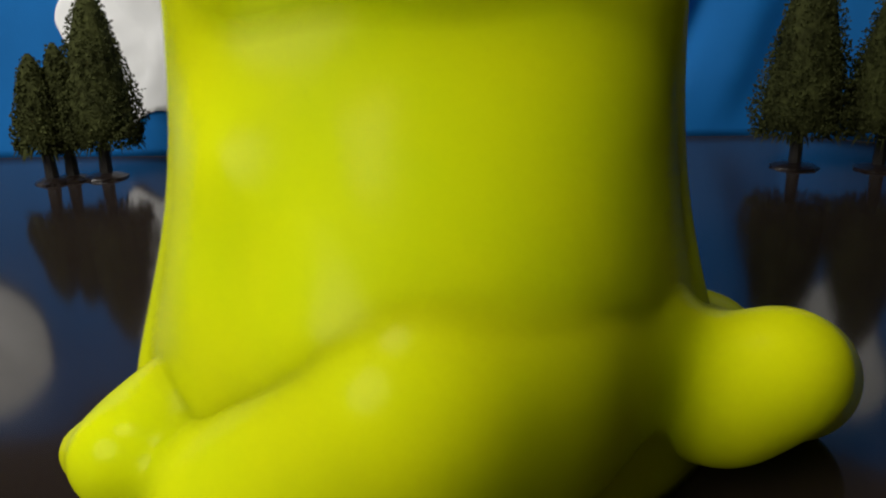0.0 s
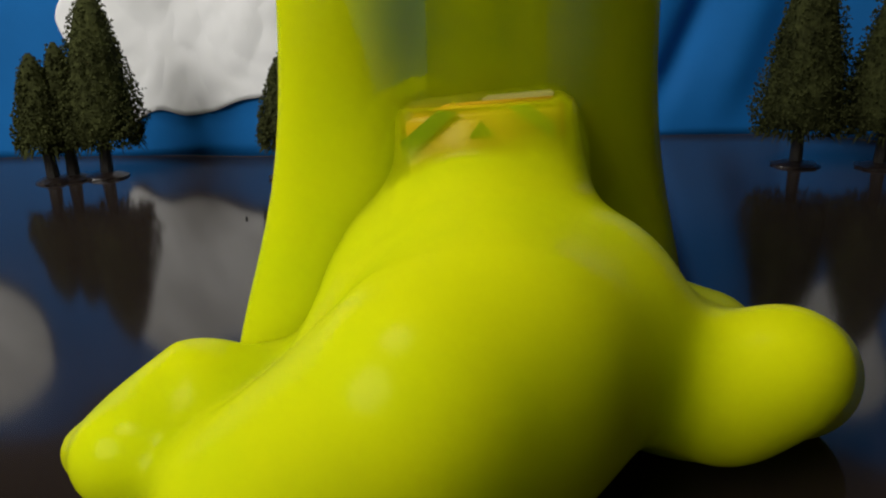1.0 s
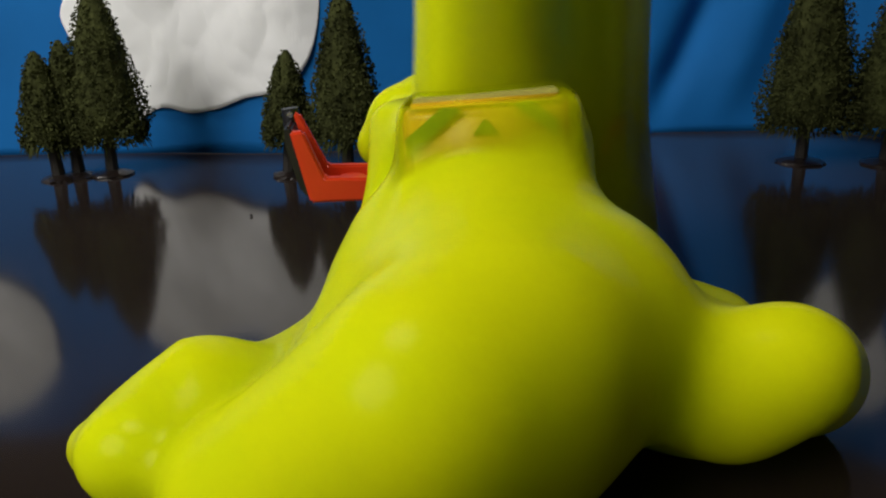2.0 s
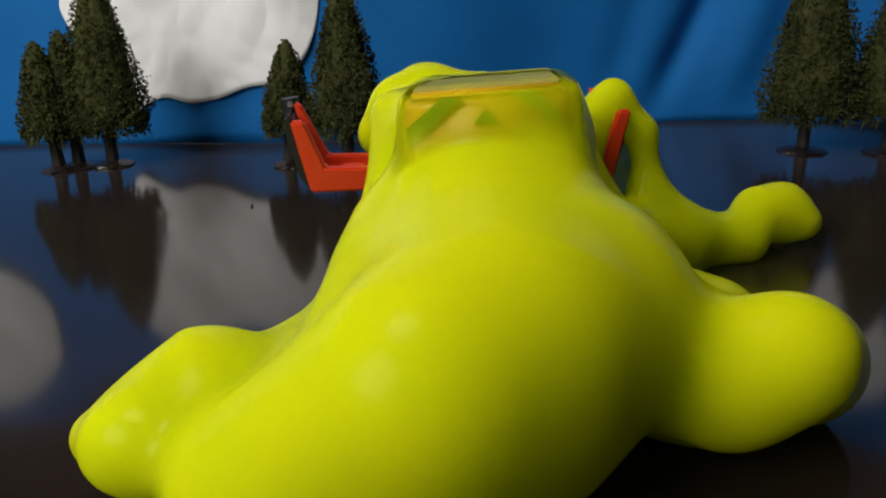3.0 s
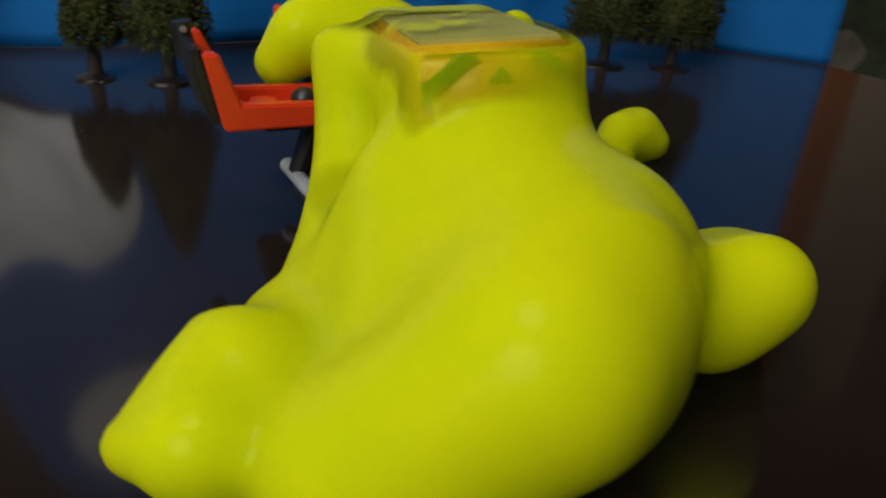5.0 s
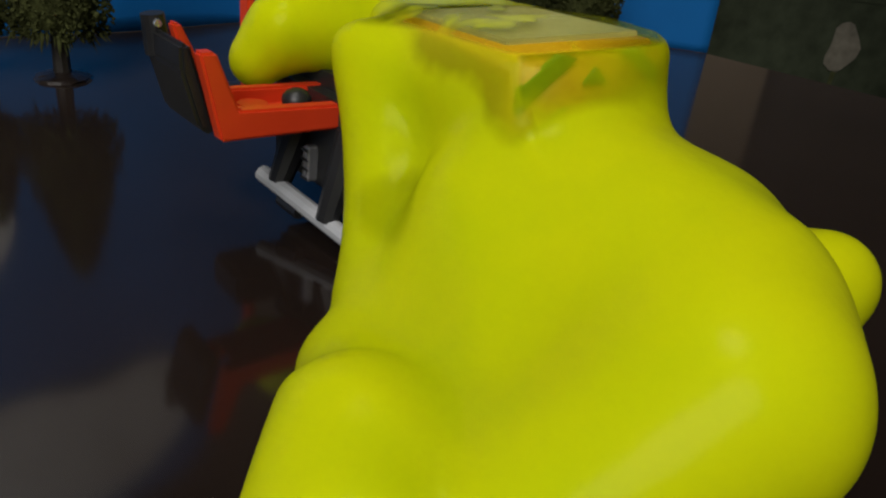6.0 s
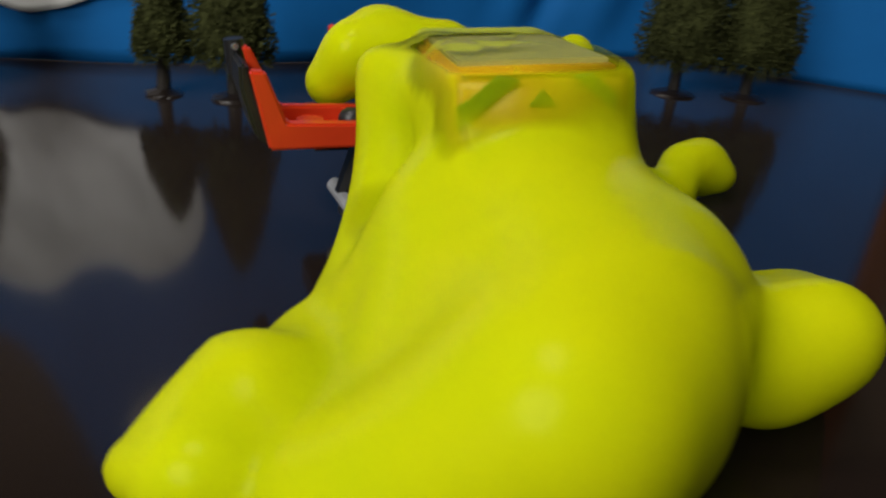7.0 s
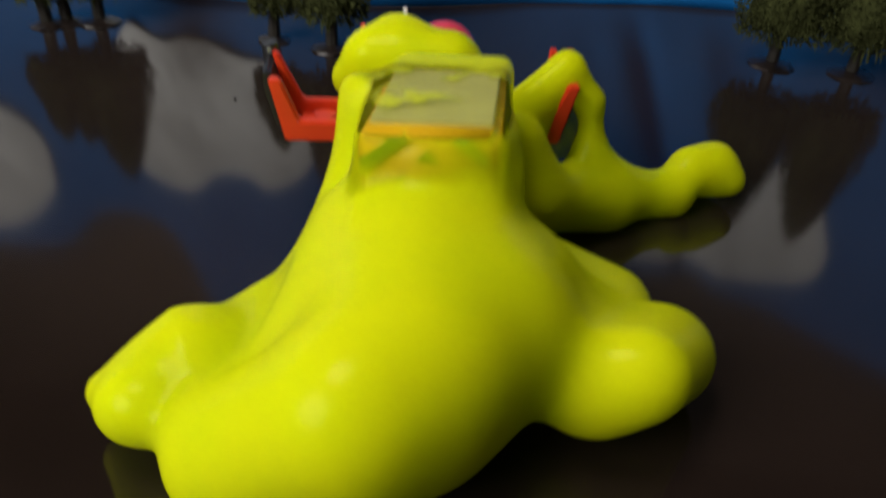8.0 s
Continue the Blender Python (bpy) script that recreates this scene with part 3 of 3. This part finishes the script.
def build_slime():
    mass = sculpt("slime_mass", BODY, SLIME_COAT, cell=0.0016, blend=0.006, slab=True)
    sculpt("crest", CREST, SLIME, mass, "thick folded crest of slime", cell=0.0014, blend=0.006)
    tagged(mass, "glossy yellow-green slime mass slumped over the toy vehicle", "slime", group="slime pieces")
    trail = sculpt("slime_trail", TRAIL, SLIME, cell=0.0013, blend=0.005)
    bm = bmesh.new()
    rim = ((Vector((0.056, 0.338, 0.073)), Vector((0.052, 0.330, 0.034))), (Vector((0.0765, 0.346, 0.060)), Vector((0.082, 0.344, 0.032))))
    grid = [[bm.verts.new((rim[0][0].lerp(rim[0][1], v / 8)).lerp(rim[1][0].lerp(rim[1][1], v / 8), u / 8) + Vector((0, 0.004 * math.sin(math.pi * u / 8), 0))) for v in range(9)] for u in range(9)]
    for u in range(8):
        for v in range(8):
            bm.faces.new((grid[u][v], grid[u + 1][v], grid[u + 1][v + 1], grid[u][v + 1]))
    web = part("web", bm, SLIME_WEB, trail, "thin see-through web of slime", True)
    so = web.modifiers.new("thickness", "SOLIDIFY")
    so.thickness = 0.0006
    tagged(trail, "yellow-green slime strand trailing onto the table", "slime", group="slime pieces")
    return mass, trail


def build_stream():
    """The falling sheet: an oval column, flared where it lands, streaked and partly clear."""
    bm = bmesh.new()
    ring, rows = 64, []
    for j in range(37):
        z = 0.012 + 0.44 * (j / 36) ** 1.35
        flare = 1 + 0.34 * math.exp(-(z / 0.060) ** 2)
        row = []
        for i in range(ring):
            a = 2 * math.pi * i / ring
            wob = 1 + 0.015 * math.sin(3 * a + 9 * z) + 0.012 * math.sin(8 * a + 4 * z)
            row.append(bm.verts.new((0.0640 * flare * wob * math.cos(a), 0.0255 * flare * wob * math.sin(a), z)))
        rows.append(row)
    for a, b in zip(rows, rows[1:]):
        for i in range(ring):
            bm.faces.new((a[i], a[(i + 1) % ring], b[(i + 1) % ring], b[i]))
    bm.faces.new(rows[0][::-1])
    bm.faces.new(rows[-1])
    ob = part("slime_stream", bm, SLIME_STREAM, smooth=True)
    return tagged(ob, "falling sheet of streaked yellow-green slime", "slime", group="slime pieces")


def build_tail():
    """The last of the pour: a thin see-through thread of slime with a thicker lower end."""
    bm = bmesh.new()
    ring, rows = 28, []
    for j in range(25):
        z = 0.012 + 0.42 * j / 24
        w = 0.0185 + 0.006 * math.exp(-(z / 0.05) ** 2)
        rows.append([bm.verts.new((w * (1 + 0.05 * math.sin(3 * c + 20 * z)) * math.cos(c), 0.5 * w * math.sin(c), z)) for c in [2 * math.pi * i / ring for i in range(ring)]])
    for a, b in zip(rows, rows[1:]):
        for i in range(ring):
            bm.faces.new((a[i], a[(i + 1) % ring], b[(i + 1) % ring], b[i]))
    ob = part("slime_tail", bm, SLIME_WEB, smooth=True)
    return tagged(ob, "thin see-through last thread of the slime pour", "slime", group="slime pieces")


def build_surge():
    """The heap in front of the falling sheet: it slopes forward out of the sheet and sinks with it into the mass."""
    bm = bmesh.new()
    ring, rows = 64, []
    for j in range(45):
        z = 0.004 + 0.130 * j / 44
        k = min(1, max(0, (0.128 - z) / 0.085))
        low = min(1, max(0, (0.062 - z) / 0.058))
        ahead = 0.056 * k * k * (3 - 2 * k) * (1 - 0.35 * low) - 0.0012
        wide = 0.0632 * (1 + 0.30 * math.exp(-(z / 0.060) ** 2))
        row = []
        for i in range(ring):
            a = 2 * math.pi * i / ring
            lump = 0.0055 * math.exp(-((z - 0.092) / 0.013) ** 2 - ((math.cos(a) + 0.70) / 0.15) ** 2) - 0.0045 * math.exp(-((z - 0.066) / 0.013) ** 2 - ((math.cos(a) + 0.50) / 0.13) ** 2)
            lump += 0.0010 * math.sin(70 * math.cos(a) + 160 * z) * math.exp(-((z - 0.095) / 0.016) ** 2 - ((math.cos(a) + 0.70) / 0.2) ** 2)
            front = max(0.0, -math.sin(a))
            row.append(bm.verts.new((wide * math.cos(a), 0.0250 * math.sin(a) - (ahead * front ** 2 + lump) * (front > 0), z)))
        rows.append(row)
    for a, b in zip(rows, rows[1:]):
        for i in range(ring):
            bm.faces.new((a[i], a[(i + 1) % ring], b[(i + 1) % ring], b[i]))
    bm.faces.new(rows[0][::-1])
    bm.faces.new(rows[-1])
    ob = part("slime_surge", bm, SLIME, smooth=True)
    return tagged(ob, "slumping heap of yellow-green slime under the falling sheet", "slime", group="slime pieces")


# ---------------------------------------------------------------- beyond the table
def build_chair():
    chair = empty("armchair", "armchair under a dark green cloth with faded flower print", "armchair", pose(1.15, 1.02, -0.75, 0, 0, -18))
    part("backrest", box(-0.62, 0.75, 0.10, 0.26, 0.0, 0.80, 0.05, 4), CLOTH, chair, smooth=True)
    part("seat", box(-0.55, 0.68, -0.28, 0.098, 0.0, 0.40, 0.04, 4), CLOTH, chair, smooth=True)
    for x, z, h, k in ((-0.20, 0.60, 0.14, 1), (0.14, 0.62, 0.10, 2), (0.35, 0.63, 0.12, 3)):
        part("flower_stem", prism(((x, z - h), (x + 0.008, z - h), (x + 0.014, z), (x + 0.004, z)), 0.002, 0, pose(0, 0.097, 0)), LEAFMARK, chair, "faded stem print")
        petal = [(x + 0.01 + 0.034 * math.cos(a) * (1 + 0.25 * math.sin(3 * a + k)), z + 0.045 + 0.05 * math.sin(a)) for a in [2 * math.pi * i / 16 for i in range(16)]]
        part("flower_print", prism(petal, 0.002, 0, pose(0, 0.097, 0)), PALEMARK, chair, "faded pale flower print")


build_room()
build_table()
build_backdrop()
build_cloud("white paper cloud with creases on the blue backdrop", ((-0.361, 0.116), (-0.342, 0.080), (-0.322, 0.040), (-0.309, 0.027), (-0.294, 0.037), (-0.279, 0.041), (-0.258, 0.036), (-0.232, 0.040), (-0.207, 0.049), (-0.180, 0.054), (-0.158, 0.070), (-0.145, 0.100), (-0.142, 0.140), (-0.158, 0.172), (-0.190, 0.188), (-0.216, 0.178), (-0.245, 0.180), (-0.275, 0.200), (-0.312, 0.186), (-0.340, 0.165), (-0.352, 0.140)), 1.7)
build_cloud("round white paper cloud on the blue backdrop", ((-0.416, 0.190), (-0.425, 0.140), (-0.465, 0.112), (-0.53, 0.115), (-0.59, 0.13), (-0.62, 0.18), (-0.60, 0.24), (-0.54, 0.262), (-0.47, 0.258), (-0.427, 0.225)), 5.1)
# added out of view so that the tabletop mirrors a pale patch
build_cloud("high white paper cloud added on the backdrop for a pale reflection in the table", ((-0.225, 0.35), (-0.20, 0.315), (-0.15, 0.30), (-0.10, 0.308), (-0.05, 0.302), (-0.016, 0.325), (-0.012, 0.38), (-0.05, 0.43), (-0.11, 0.45), (-0.18, 0.44), (-0.222, 0.40)), 8.3)
build_cloud("white paper cloud on the turned end of the backdrop", ((0.205, 0.29), (0.235, 0.262), (0.275, 0.245), (0.310, 0.200), (0.338, 0.150), (0.365, 0.150), (0.385, 0.19), (0.40, 0.24), (0.385, 0.28), (0.33, 0.305), (0.26, 0.31), (0.215, 0.305)), 2.9)
build_trees()
build_vehicle()
mass, trail = build_slime()
stream = build_stream()
surge = build_surge()
tail = build_tail()
build_chair()
crumb = bmesh.new()
bmesh.ops.create_icosphere(crumb, subdivisions=1, radius=0.0010, matrix=pose(-0.138, 0.446, 0.0008))
tagged(part("crumb", crumb, BLACK), "tiny dark crumb lying on the table", "crumb")


def motions():
    # the sheet turns edge-on as it thins, crosses to the far wing, and runs out
    walk(stream, [(t, pose(x, y, z, 0, 0, turn)) for t, x, y, z, turn in (
        (0.0, -0.0035, 0.207, 0.0, 2), (0.3, 0.003, 0.231, 0.0, 13), (0.6, 0.009, 0.2520, 0.0, 20), (1.0, 0.011, 0.2560, 0.0, 28),
        (1.5, 0.0110, 0.2630, 0.0, 39), (1.7, 0.015, 0.270, 0.0, 48), (2.3, 0.060, 0.308, 0.0, 66), (2.5, 0.085, 0.322, -0.02, 74),
        (2.65, 0.100, 0.332, -0.26, 78), (2.8, 0.108, 0.336, -0.60, 80), (3.1, 0.111, 0.336, -1.30, 80), (8.0, 0.111, 0.336, -1.30, 80))])
    # the last thread comes down inside the sheet and parts from it
    walk(tail, [(t, pose(x, y, z)) for t, x, y, z in (
        (0.0, -0.0035, 0.207, 0.0), (0.3, 0.003, 0.231, 0.0), (0.6, 0.009, 0.252, 0.0), (1.0, 0.011, 0.256, 0.0), (1.5, 0.011, 0.263, 0.0), (1.7, 0.015, 0.270, 0.0),
        (2.3, 0.060, 0.308, 0.0), (2.5, 0.090, 0.326, 0.0), (2.7, 0.122, 0.338, 0.0), (2.83, 0.122, 0.338, -0.02), (2.92, 0.122, 0.338, -0.25), (3.1, 0.122, 0.338, -1.30), (8.0, 0.122, 0.338, -1.30))])
    walk(trail, [(t, pose(x, y, z)) for t, x, y, z in (
        (0.0, 0, 0, 0.60), (2.2, 0, 0, 0.60), (2.5, 0, 0, 0.25), (2.75, -0.004, 0, 0.012), (2.9, 0, 0, 0), (8.0, 0, 0, 0))])
    walk(surge, [(t, pose(x, y, z, 0, 0, turn)) for t, x, y, z, turn in (
        (0.0, -0.0035, 0.207, 0.0, 2), (0.15, 0.000, 0.219, -0.034, 6), (0.3, 0.003, 0.231, -0.070, 13), (0.5, 0.007, 0.243, -0.108, 17),
        (0.7, 0.009, 0.248, -0.140, 22), (1.0, 0.011, 0.250, -0.180, 28), (8.0, 0.011, 0.250, -0.180, 28))])


motions()
